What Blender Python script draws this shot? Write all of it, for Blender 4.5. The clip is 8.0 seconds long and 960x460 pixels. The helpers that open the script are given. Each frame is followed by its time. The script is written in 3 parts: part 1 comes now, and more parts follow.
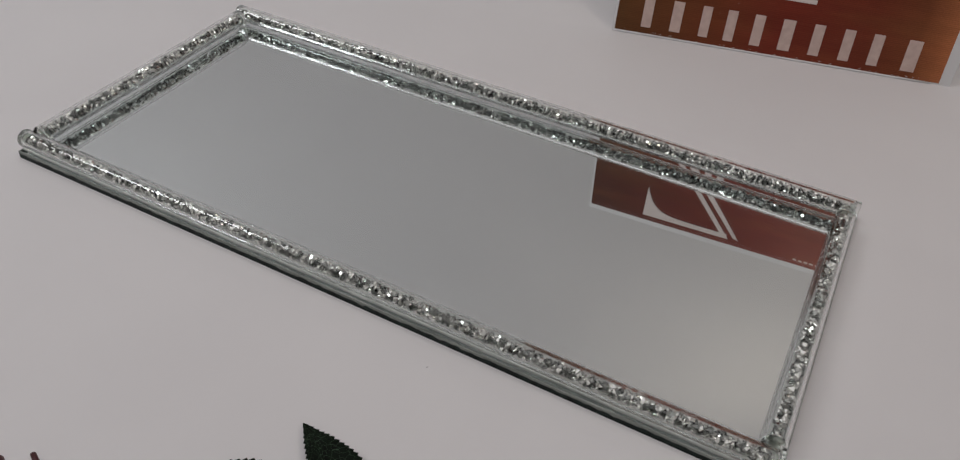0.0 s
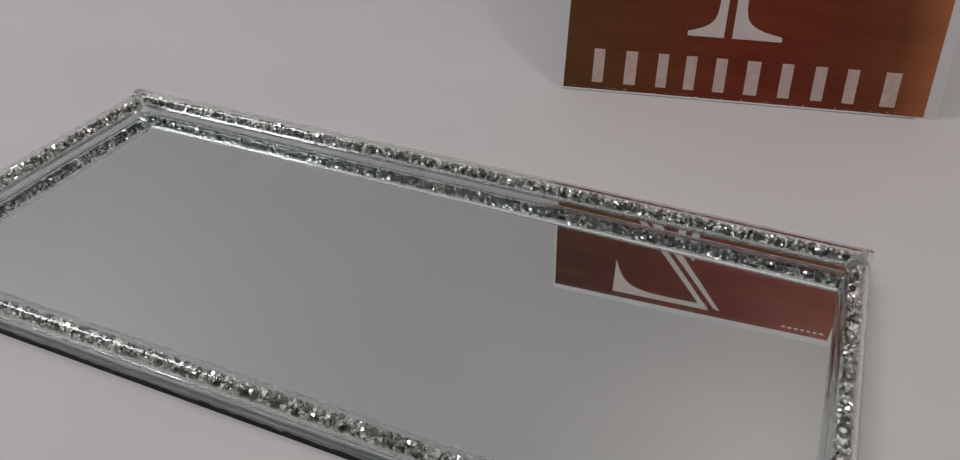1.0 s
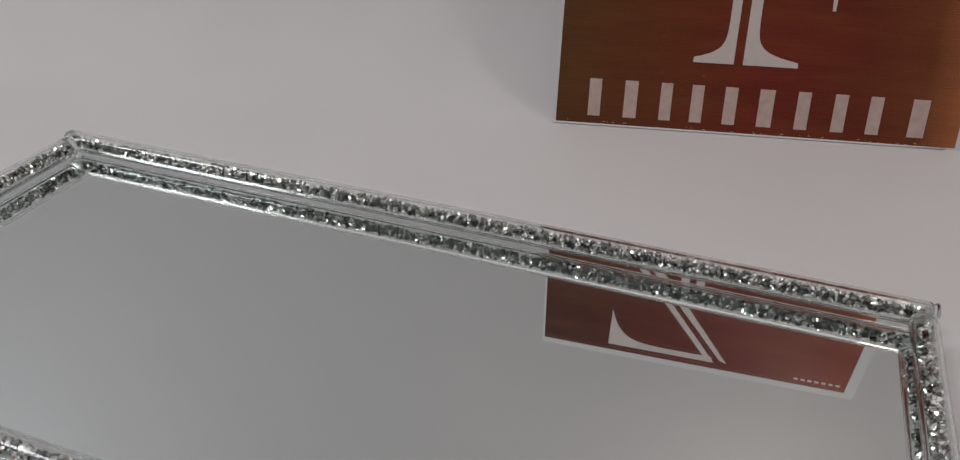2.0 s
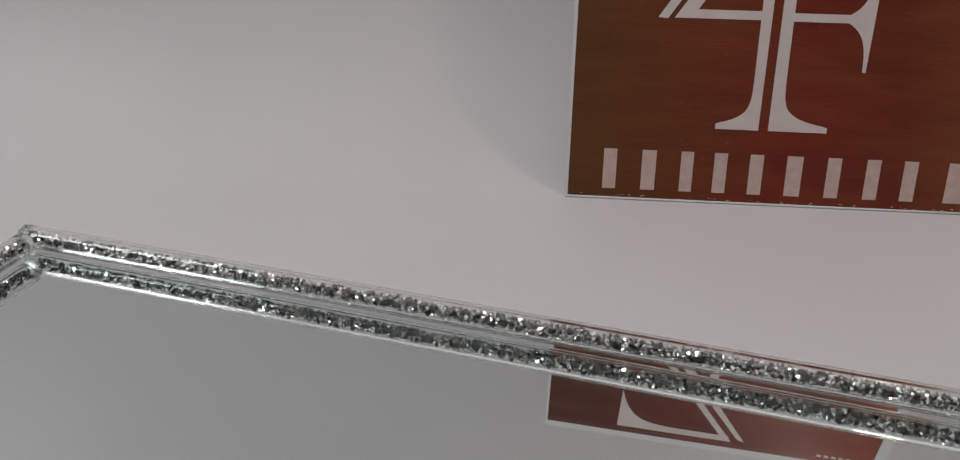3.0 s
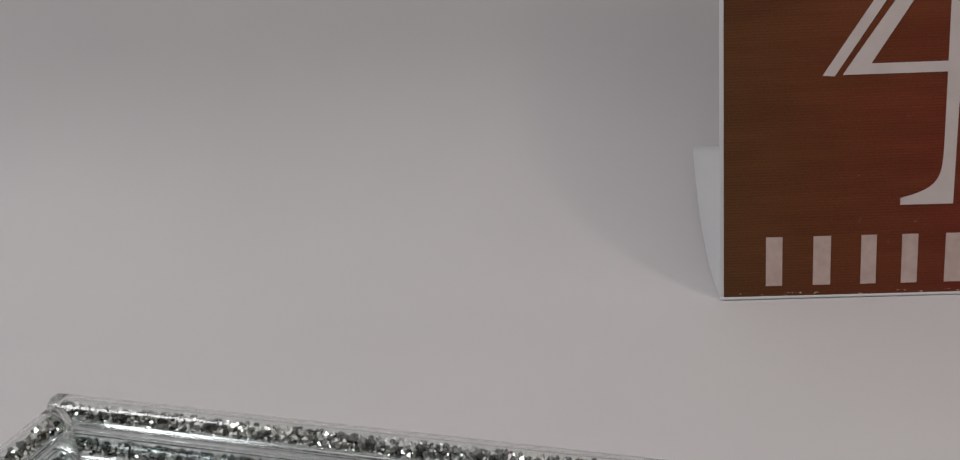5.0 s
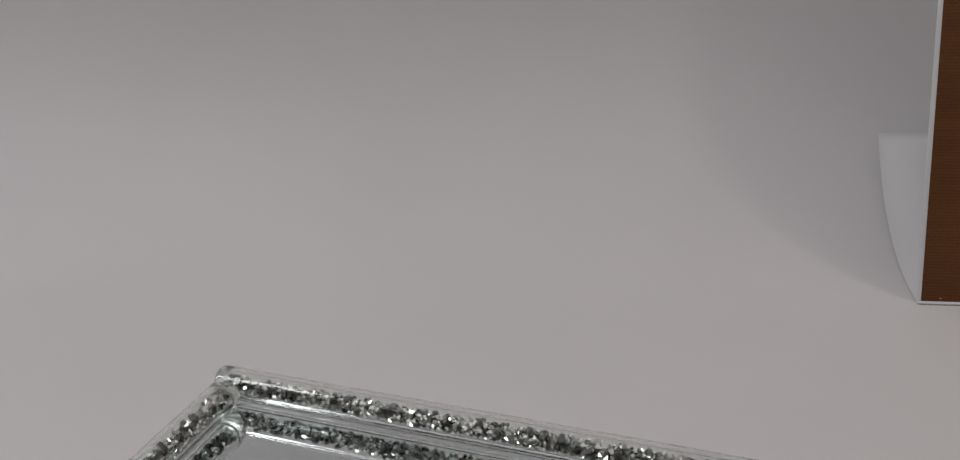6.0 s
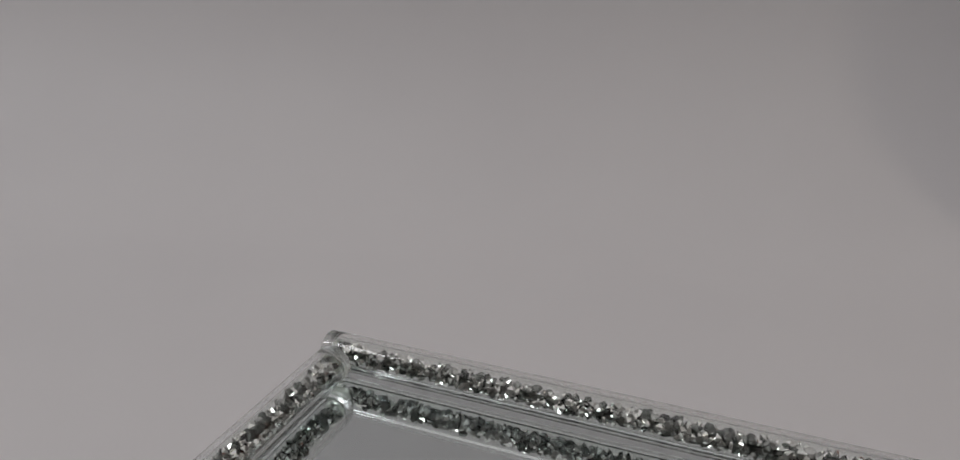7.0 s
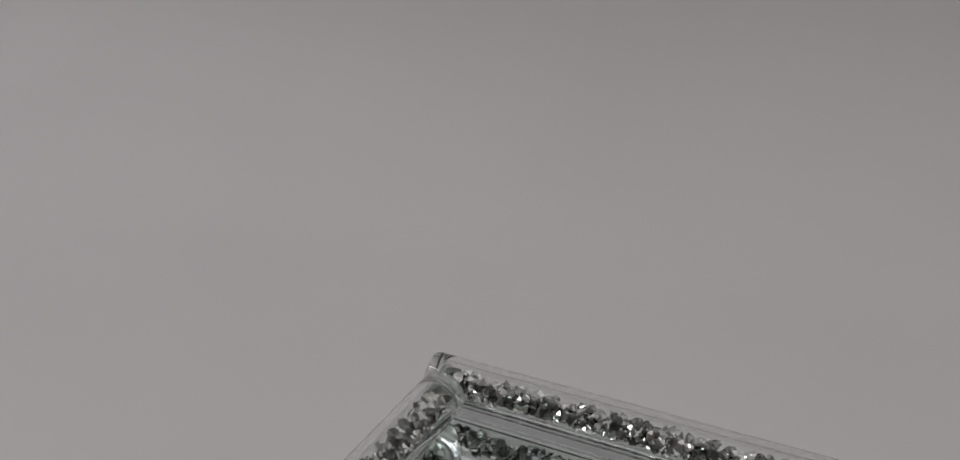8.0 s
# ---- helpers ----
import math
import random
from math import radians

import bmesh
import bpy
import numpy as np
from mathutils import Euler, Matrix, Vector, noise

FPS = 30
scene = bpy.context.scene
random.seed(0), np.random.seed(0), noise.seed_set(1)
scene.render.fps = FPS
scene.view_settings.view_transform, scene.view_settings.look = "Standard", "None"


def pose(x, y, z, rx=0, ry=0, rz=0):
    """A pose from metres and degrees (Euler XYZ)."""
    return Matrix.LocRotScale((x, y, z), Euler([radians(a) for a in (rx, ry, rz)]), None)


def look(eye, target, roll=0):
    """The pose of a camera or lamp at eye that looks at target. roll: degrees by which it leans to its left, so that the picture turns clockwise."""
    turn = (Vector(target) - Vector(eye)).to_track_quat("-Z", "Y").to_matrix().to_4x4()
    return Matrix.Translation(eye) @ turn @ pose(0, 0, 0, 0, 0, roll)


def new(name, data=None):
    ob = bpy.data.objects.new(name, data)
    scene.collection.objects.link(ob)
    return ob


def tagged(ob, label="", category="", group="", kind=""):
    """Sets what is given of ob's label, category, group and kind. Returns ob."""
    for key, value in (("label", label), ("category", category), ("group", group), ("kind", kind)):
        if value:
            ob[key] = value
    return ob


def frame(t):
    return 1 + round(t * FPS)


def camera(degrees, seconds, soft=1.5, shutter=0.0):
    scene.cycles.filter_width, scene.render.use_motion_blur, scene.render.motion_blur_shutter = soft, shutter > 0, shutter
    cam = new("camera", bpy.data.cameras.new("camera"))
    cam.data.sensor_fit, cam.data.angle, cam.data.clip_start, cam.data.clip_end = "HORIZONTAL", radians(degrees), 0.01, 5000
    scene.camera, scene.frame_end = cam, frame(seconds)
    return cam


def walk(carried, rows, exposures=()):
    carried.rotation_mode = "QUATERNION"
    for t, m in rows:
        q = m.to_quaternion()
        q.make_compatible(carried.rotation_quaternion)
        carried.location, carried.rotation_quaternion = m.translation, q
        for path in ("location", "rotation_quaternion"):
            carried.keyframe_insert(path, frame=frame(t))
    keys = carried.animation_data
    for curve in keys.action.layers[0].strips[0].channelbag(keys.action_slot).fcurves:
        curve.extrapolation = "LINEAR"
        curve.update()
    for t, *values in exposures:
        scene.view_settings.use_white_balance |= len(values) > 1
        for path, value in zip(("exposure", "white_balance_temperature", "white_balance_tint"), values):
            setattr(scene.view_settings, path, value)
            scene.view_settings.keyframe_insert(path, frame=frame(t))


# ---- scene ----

# ---------------------------------------------------------------- camera
cam = camera(59.9, 8.0, soft=1.2)
ROWS = [
    (0.0, 0.1654, -0.2839, 0.2613, 28.12, -41.29, -2.46),
    (0.3, 0.1596, -0.2782, 0.2560, 26.97, -40.40, -1.14),
    (0.5, 0.1583, -0.2669, 0.2407, 26.20, -39.70, -0.72),
    (0.7, 0.1551, -0.2517, 0.2271, 24.89, -37.94, -0.74),
    (1.0, 0.1490, -0.2351, 0.2143, 23.04, -34.74, -0.43),
    (1.2, 0.1451, -0.2264, 0.2075, 22.47, -33.68, -0.51),
    (2.3, 0.1078, -0.1802, 0.1847, 19.40, -30.90, -0.78),
    (2.5, 0.0999, -0.1728, 0.1842, 18.63, -29.90, -0.92),
    (2.8, 0.0875, -0.1646, 0.1825, 17.36, -29.09, -1.02),
    (3.0, 0.0783, -0.1593, 0.1818, 16.59, -28.59, -0.77),
    (3.3, 0.0629, -0.1488, 0.1780, 15.49, -26.30, -0.21),
    (3.5, 0.0558, -0.1396, 0.1700, 14.91, -24.87, 0.01),
    (3.7, 0.0500, -0.1330, 0.1648, 14.96, -24.55, 0.42),
    (4.0, 0.0413, -0.1267, 0.1591, 14.14, -23.98, 1.03),
    (4.2, 0.0346, -0.1237, 0.1554, 14.01, -23.57, 1.39),
    (5.3, -0.0212, -0.0987, 0.1546, 12.98, -21.79, 2.34),
    (5.5, -0.0298, -0.0977, 0.1524, 14.32, -21.72, 2.02),
    (5.8, -0.0399, -0.0962, 0.1506, 16.92, -22.77, 1.70),
    (6.0, -0.0463, -0.0942, 0.1488, 18.59, -23.46, 1.51),
    (6.3, -0.0596, -0.0899, 0.1350, 19.24, -22.49, 0.58),
    (6.5, -0.0697, -0.0904, 0.1295, 19.71, -21.81, 0.01),
    (6.7, -0.0769, -0.0872, 0.1266, 20.89, -22.17, 0.04),
    (7.0, -0.0837, -0.0759, 0.1200, 22.59, -22.68, -0.02),
    (7.3, -0.0957, -0.0700, 0.1144, 22.77, -22.65, -0.38),
    (7.5, -0.1043, -0.0627, 0.1120, 22.90, -22.48, -0.59),
    (7.7, -0.1149, -0.0591, 0.1094, 23.24, -22.19, -1.28),
    (8.0, -0.1269, -0.0502, 0.0997, 23.92, -21.84, -2.63),
]
walk(cam, [(t, pose(x, y, z, 90 + pitch, roll, yaw)) for t, x, y, z, yaw, pitch, roll in ROWS],
     [(0.0, -0.03), (1.0, -0.09), (2.5, -0.02), (4.0, 0.0), (5.5, -0.11), (6.0, -0.18), (6.5, -0.22), (7.0, -0.34), (8.0, -0.40)])

# ---------------------------------------------------------------- light
world = bpy.data.worlds.new("world")
scene.world = world
world.use_nodes = True
world.node_tree.nodes["Background"].inputs[0].default_value = (0.9, 0.95, 1.0, 1)
world.node_tree.nodes["Background"].inputs[1].default_value = 0.05


def area_lamp(name, eye, target, size_x, size_y, watts, colour):
    data = bpy.data.lights.new(name, "AREA")
    data.shape, data.size, data.size_y = "RECTANGLE", size_x, size_y
    data.energy, data.color = watts, colour
    ob = new(name, data)
    ob.matrix_world = look(eye, target)
    return ob


# warm desk lamp high on the right, added soft fill over the table, bright window behind on the left
area_lamp("desk_lamp", (0.268, 0.180, 0.540), (0.05, 0.2, 0.02), 0.042, 0.042, 0.21, (1.0, 0.87, 0.74))
# added fill, no real fixture: stands for soft light bounced off the ceiling
area_lamp("ceiling_fill", (0.0, -0.30, 1.66), (0.0, -0.299, 0.0), 3.4, 2.4, 13.0, (1.0, 0.952, 0.968))
area_lamp("window_light", (-0.93, -0.42, 1.00), (0.0, 0.1, 0.0), 0.31, 0.50, 3.6, (0.95, 0.965, 0.99))


# ---------------------------------------------------------------- materials
def material(name):
    m = bpy.data.materials.new(name)
    m.use_nodes = True
    return m, m.node_tree.nodes, m.node_tree.links, m.node_tree.nodes["Principled BSDF"]


def mix_colour(nodes, links, factor, a, b):
    """Colour mix; a and b are colours or sockets."""
    n = nodes.new("ShaderNodeMix")
    n.data_type = "RGBA"
    links.new(factor, n.inputs[0])
    for socket, value in ((n.inputs[6], a), (n.inputs[7], b)):
        if isinstance(value, tuple):
            socket.default_value = (*value, 1)
        else:
            links.new(value, socket)
    return n.outputs[2]


def ramp(nodes, links, value, lo, hi):
    n = nodes.new("ShaderNodeMapRange")
    n.inputs[1].default_value, n.inputs[2].default_value = lo, hi
    links.new(value, n.inputs[0])
    return n.outputs[0]


def noise_of(nodes, links, scale, detail=4.0, where=None):
    n = nodes.new("ShaderNodeTexNoise")
    n.inputs["Scale"].default_value, n.inputs["Detail"].default_value = scale, detail
    if where is None:
        where = nodes.new("ShaderNodeTexCoord").outputs["Object"]
    links.new(where, n.inputs["Vector"])
    return n.outputs["Fac"]


def bump(nodes, links, bsdf, height, strength, distance):
    n = nodes.new("ShaderNodeBump")
    n.inputs["Strength"].default_value, n.inputs["Distance"].default_value = strength, distance
    links.new(height, n.inputs["Height"])
    links.new(n.outputs[0], bsdf.inputs["Normal"])


def paper_material(name, base, low, rough):
    m, nodes, links, bsdf = material(name)
    cloud = ramp(nodes, links, noise_of(nodes, links, 9.0, 3), 0.35, 0.65)
    links.new(mix_colour(nodes, links, cloud, low, base), bsdf.inputs["Base Color"])
    bsdf.inputs["Roughness"].default_value = rough
    bsdf.inputs["Specular IOR Level"].default_value = 0.3
    bump(nodes, links, bsdf, noise_of(nodes, links, 1800.0, 5), 0.08, 0.0002)
    return m


def plain_material(name, a, b, scale, rough, metal=0.0):
    m, nodes, links, bsdf = material(name)
    links.new(mix_colour(nodes, links, ramp(nodes, links, noise_of(nodes, links, scale), 0.3, 0.7), a, b), bsdf.inputs["Base Color"])
    bsdf.inputs["Roughness"].default_value, bsdf.inputs["Metallic"].default_value = rough, metal
    return m


def glass_material(name, colour, rough, ior=1.5):
    m, nodes, links, bsdf = material(name)
    bsdf.inputs["Base Color"].default_value = (*colour, 1)
    bsdf.inputs["Transmission Weight"].default_value = 1.0
    bsdf.inputs["Roughness"].default_value = rough
    bsdf.inputs["IOR"].default_value = ior
    return m


def bead_material():
    """Hardened clear glue, cloudy and drawn out in fine lines along its length."""
    m, nodes, links, bsdf = material("hardened_glue")
    stretch = nodes.new("ShaderNodeMapping")
    stretch.inputs["Scale"].default_value = (25.0, 2200.0, 2200.0)
    links.new(nodes.new("ShaderNodeTexCoord").outputs["Object"], stretch.inputs["Vector"])
    line = ramp(nodes, links, noise_of(nodes, links, 1.0, 3, stretch.outputs[0]), 0.35, 0.65)
    links.new(mix_colour(nodes, links, line, (0.50, 0.525, 0.49), (0.80, 0.82, 0.78)), bsdf.inputs["Base Color"])
    bsdf.inputs["Transmission Weight"].default_value = 0.3
    bsdf.inputs["Roughness"].default_value = 0.35
    bump(nodes, links, bsdf, line, 0.5, 0.0004)
    return m


def plate_material():
    """Thin clear pane: light passes straight through with a faint green tint and a little gloss."""
    m, nodes, links, bsdf = material("plate_glass")
    clear = nodes.new("ShaderNodeBsdfTransparent")
    clear.inputs[0].default_value = (0.972, 0.983, 0.978, 1)
    gloss = nodes.new("ShaderNodeBsdfGlossy")
    gloss.inputs["Roughness"].default_value = 0.0
    both = nodes.new("ShaderNodeMixShader")
    both.inputs[0].default_value = 0.03
    links.new(clear.outputs[0], both.inputs[1])
    links.new(gloss.outputs[0], both.inputs[2])
    links.new(both.outputs[0], nodes["Material Output"].inputs[0])
    nodes.remove(bsdf)
    return m


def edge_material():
    """Ground edge of grey-green glass; ragged black-green on the lower part holds the dark edge and painted contact
    shade.
    """
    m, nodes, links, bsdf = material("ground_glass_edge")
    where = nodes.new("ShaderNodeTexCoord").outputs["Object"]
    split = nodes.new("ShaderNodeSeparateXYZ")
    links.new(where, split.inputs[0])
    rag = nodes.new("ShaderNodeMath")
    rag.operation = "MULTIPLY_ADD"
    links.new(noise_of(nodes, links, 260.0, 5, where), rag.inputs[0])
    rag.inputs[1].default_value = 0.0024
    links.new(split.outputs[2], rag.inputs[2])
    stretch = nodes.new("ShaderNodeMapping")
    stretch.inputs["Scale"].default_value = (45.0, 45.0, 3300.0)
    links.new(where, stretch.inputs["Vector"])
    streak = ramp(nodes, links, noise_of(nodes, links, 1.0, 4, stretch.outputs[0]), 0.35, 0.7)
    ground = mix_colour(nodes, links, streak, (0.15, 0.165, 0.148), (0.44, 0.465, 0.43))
    # dark green of the edge, with the contact shade below it put into the colour
    edge_dark = mix_colour(nodes, links, ramp(nodes, links, noise_of(nodes, links, 330.0, 4, where), 0.35, 0.7), (0.002, 0.005, 0.004), (0.018, 0.034, 0.028))
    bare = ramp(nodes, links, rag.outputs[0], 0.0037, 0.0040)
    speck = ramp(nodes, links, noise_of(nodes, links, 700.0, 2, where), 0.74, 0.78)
    links.new(mix_colour(nodes, links, speck, mix_colour(nodes, links, bare, edge_dark, ground), (0.5, 0.54, 0.5)), bsdf.inputs["Base Color"])
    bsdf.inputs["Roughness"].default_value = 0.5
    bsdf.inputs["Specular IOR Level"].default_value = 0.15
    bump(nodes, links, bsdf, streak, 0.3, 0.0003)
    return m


def silver_material():
    m, nodes, links, bsdf = material("mirror_silver")
    bsdf.inputs["Base Color"].default_value = (0.847, 0.875, 0.883, 1)
    bsdf.inputs["Metallic"].default_value = 1.0
    bsdf.inputs["Roughness"].default_value = 0.0
    return m


def crystal_material():
    m, nodes, links, bsdf = material("silvered_crystal")
    info = nodes.new("ShaderNodeObjectInfo").outputs["Random"]
    island = nodes.new("ShaderNodeNewGeometry").outputs["Random Per Island"]
    add = nodes.new("ShaderNodeMath")
    add.operation = "ADD"
    links.new(info, add.inputs[0])
    links.new(island, add.inputs[1])
    wrap = nodes.new("ShaderNodeMath")
    wrap.operation = "FRACT"
    links.new(add.outputs[0], wrap.inputs[0])
    links.new(mix_colour(nodes, links, ramp(nodes, links, wrap.outputs[0], 0.1, 0.75), (0.15, 0.17, 0.155), (1.0, 1.0, 0.975)), bsdf.inputs["Base Color"])
    bsdf.inputs["Metallic"].default_value = 1.0
    bsdf.inputs["Roughness"].default_value = 0.03
    bsdf.inputs["Coat Weight"].default_value = 0.6
    bsdf.inputs["Coat Roughness"].default_value = 0.03
    return m


def print_material():
    """Glossy red-brown print: brown at one side, dark red in the middle, with fine printer lines; the orange at the
    other edge is warm gloss put into the colour.
    """
    m, nodes, links, bsdf = material("brown_print")
    uv = nodes.new("ShaderNodeTexCoord").outputs["UV"]
    split = nodes.new("ShaderNodeSeparateXYZ")
    links.new(uv, split.inputs[0])
    col = nodes.new("ShaderNodeValToRGB")
    # the last stop paints the lamp's warm gloss along the right edge
    stops = [(0.0, (0.128, 0.056, 0.022)), (0.3, (0.180, 0.048, 0.021)), (0.52, (0.192, 0.032, 0.020)),
             (0.74, (0.172, 0.036, 0.019)), (0.9, (0.205, 0.062, 0.026)), (1.0, (0.48, 0.17, 0.07))]
    ramp_ = col.color_ramp
    while len(ramp_.elements) < len(stops):
        ramp_.elements.new(0.5)
    for e, (place, c) in zip(ramp_.elements, stops):
        e.position, e.color = place, (*c, 1)
    cloud = noise_of(nodes, links, 3.0, 3, uv)
    shift = nodes.new("ShaderNodeMath")
    shift.operation = "MULTIPLY_ADD"
    links.new(cloud, shift.inputs[0])
    shift.inputs[1].default_value = 0.16
    less = nodes.new("ShaderNodeMath")
    less.operation = "SUBTRACT"
    links.new(split.outputs[0], less.inputs[0])
    less.inputs[1].default_value = 0.08
    links.new(less.outputs[0], shift.inputs[2])
    links.new(shift.outputs[0], col.inputs[0])
    # the upper part is printed in a deeper red; its paler right side is gloss haze put into the ink
    def node_math(op, a, b):
        n = nodes.new("ShaderNodeMath")
        n.operation = op
        for socket, value in zip(n.inputs, (a, b)):
            if isinstance(value, float):
                socket.default_value = value
            else:
                links.new(value, socket)
        return n.outputs[0]
    high = node_math("MULTIPLY", ramp(nodes, links, split.outputs[1], 0.52, 0.82), ramp(nodes, links, split.outputs[0], -1.6, 0.3))
    deep = mix_colour(nodes, links, ramp(nodes, links, split.outputs[0], 0.12, 0.85), (0.085, 0.017, 0.013), (0.270, 0.052, 0.038))
    ink = mix_colour(nodes, links, node_math("MULTIPLY", high, 0.88), col.outputs[0], deep)
    # fine horizontal lines of the printer
    lines = nodes.new("ShaderNodeTexWave")
    lines.bands_direction = "Y"
    lines.inputs["Scale"].default_value = 58.0
    lines.inputs["Distortion"].default_value = 1.2
    links.new(uv, lines.inputs["Vector"])
    stretch = nodes.new("ShaderNodeMapping")
    stretch.inputs["Scale"].default_value = (5.0, 85.0, 1.0)
    links.new(uv, stretch.inputs["Vector"])
    streak = ramp(nodes, links, noise_of(nodes, links, 2.0, 4, stretch.outputs[0]), 0.35, 0.75)
    dark = mix_colour(nodes, links, lines.outputs["Fac"], (0.84, 0.84, 0.85), (1.05, 1.05, 1.05))
    tint = nodes.new("ShaderNodeMix")
    tint.data_type, tint.blend_type = "RGBA", "MULTIPLY"
    tint.inputs[0].default_value = 1.0
    links.new(ink, tint.inputs[6])
    links.new(dark, tint.inputs[7])
    bright = nodes.new("ShaderNodeMix")
    bright.data_type, bright.blend_type = "RGBA", "ADD"
    links.new(streak, bright.inputs[0])
    links.new(tint.outputs[2], bright.inputs[6])
    bright.inputs[7].default_value = (0.018, 0.007, 0.003, 1)
    # pale scuffs of worn ink
    scuff = ramp(nodes, links, noise_of(nodes, links, 45.0, 6, uv), 0.70, 0.76)
    faint = nodes.new("ShaderNodeMath")
    faint.operation = "MULTIPLY"
    links.new(scuff, faint.inputs[0])
    faint.inputs[1].default_value = 0.35
    worn = mix_colour(nodes, links, faint.outputs[0], bright.outputs[2], (0.3, 0.2, 0.16))
    # bare paper showing along the frayed lower rim
    fray = nodes.new("ShaderNodeMapping")
    fray.inputs["Scale"].default_value = (70.0, 260.0, 1.0)
    links.new(uv, fray.inputs["Vector"])
    bare = node_math("MULTIPLY", ramp(nodes, links, noise_of(nodes, links, 1.0, 3, fray.outputs[0]), 0.62, 0.67), node_math("LESS_THAN", split.outputs[1], 0.006))
    worn = mix_colour(nodes, links, bare, worn, (0.7, 0.66, 0.63))
    # coarse grain of the ink dots
    grain = ramp(nodes, links, noise_of(nodes, links, 230.0, 2, uv), 0.3, 0.7)
    dots = nodes.new("ShaderNodeMix")
    dots.data_type, dots.blend_type = "RGBA", "MULTIPLY"
    dots.inputs[0].default_value = 1.0
    links.new(worn, dots.inputs[6])
    links.new(mix_colour(nodes, links, grain, (0.88, 0.88, 0.89), (1.12, 1.11, 1.1)), dots.inputs[7])
    # broad uneven bands where the printer head ran darker
    wide = nodes.new("ShaderNodeMapping")
    wide.inputs["Scale"].default_value = (1.1, 7.0, 1.0)
    links.new(uv, wide.inputs["Vector"])
    uneven = ramp(nodes, links, noise_of(nodes, links, 2.2, 3, wide.outputs[0]), 0.3, 0.7)
    bands = nodes.new("ShaderNodeMix")
    bands.data_type, bands.blend_type = "RGBA", "MULTIPLY"
    bands.inputs[0].default_value = 1.0
    smudge = nodes.new("ShaderNodeMapping")
    smudge.inputs["Scale"].default_value = (1.6, 6.5, 1.0)
    links.new(uv, smudge.inputs["Vector"])
    warm = node_math("MULTIPLY", ramp(nodes, links, noise_of(nodes, links, 1.6, 4, smudge.outputs[0]), 0.5, 0.75), 0.22)
    links.new(mix_colour(nodes, links, warm, dots.outputs[2], (0.29, 0.115, 0.042)), bands.inputs[6])
    links.new(mix_colour(nodes, links, uneven, (0.92, 0.92, 0.92), (1.20, 1.18, 1.15)), bands.inputs[7])
    links.new(bands.outputs[2], bsdf.inputs["Base Color"])
    bsdf.inputs["Roughness"].default_value = 0.4
    bsdf.inputs["Specular IOR Level"].default_value = 0.15
    bump(nodes, links, bsdf, noise_of(nodes, links, 60.0, 4, uv), 0.05, 0.0005)
    return m


def leaf_material():
    """Dark green cloth leaf with a pale net of veins."""
    m, nodes, links, bsdf = material("cloth_leaf")
    uv = nodes.new("ShaderNodeTexCoord").outputs["UV"]
    cells = nodes.new("ShaderNodeTexVoronoi")
    cells.feature = "DISTANCE_TO_EDGE"
    cells.inputs["Scale"].default_value = 8.0
    links.new(uv, cells.inputs["Vector"])
    vein = ramp(nodes, links, cells.outputs["Distance"], 0.028, 0.0)
    patch = ramp(nodes, links, noise_of(nodes, links, 6.0, 3, uv), 0.35, 0.65)
    green = mix_colour(nodes, links, patch, (0.002, 0.004, 0.002), (0.004, 0.010, 0.004))
    links.new(mix_colour(nodes, links, vein, green, (0.05, 0.085, 0.05)), bsdf.inputs["Base Color"])
    bsdf.inputs["Roughness"].default_value = 0.7
    bsdf.inputs["Specular IOR Level"].default_value = 0.12
    bump(nodes, links, bsdf, cells.outputs["Distance"], 0.4, 0.001)
    return m


M_BACKDROP = paper_material("white_backdrop_paper", (0.80, 0.783, 0.783), (0.775, 0.758, 0.76), 0.55)
M_SHEET = paper_material("white_card", (0.84, 0.84, 0.84), (0.80, 0.80, 0.81), 0.5)
M_WALL = plain_material("wall_paint", (0.66, 0.65, 0.64), (0.71, 0.70, 0.69), 3.0, 0.8)
M_CEILING = plain_material("ceiling_paint", (0.74, 0.74, 0.73), (0.78, 0.78, 0.77), 2.0, 0.9)
M_FLOOR = plain_material("room_floor_wood", (0.14, 0.09, 0.06), (0.20, 0.13, 0.08), 6.0, 0.5)
M_TABLE = plain_material("table_wood", (0.22, 0.15, 0.10), (0.28, 0.19, 0.12), 8.0, 0.5)
M_GLASS = glass_material("clear_glass", (0.957, 0.972, 0.960), 0.0, 1.48)
M_CUT = glass_material("frosted_cut_glass", (0.80, 0.85, 0.80), 0.18, 1.4)
bump(M_CUT.node_tree.nodes, M_CUT.node_tree.links, M_CUT.node_tree.nodes["Principled BSDF"], noise_of(M_CUT.node_tree.nodes, M_CUT.node_tree.links, 700.0, 4), 0.6, 0.0006)
M_PLATE = plate_material()
M_SILVER = silver_material()
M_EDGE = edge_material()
M_BACKING = plain_material("black_backing", (0.012, 0.014, 0.013), (0.03, 0.035, 0.03), 300.0, 0.5)
M_CRYSTAL = crystal_material()
M_GLUE = glass_material("cloudy_glue", (0.84, 0.885, 0.83), 0.45, 1.35)
M_BEAD = bead_material()
M_LUMP = glass_material("cloudy_lump", (0.90, 0.925, 0.88), 0.22, 1.4)
M_LUMP.node_tree.nodes["Principled BSDF"].inputs["Transmission Weight"].default_value = 0.7
M_PRINT = print_material()
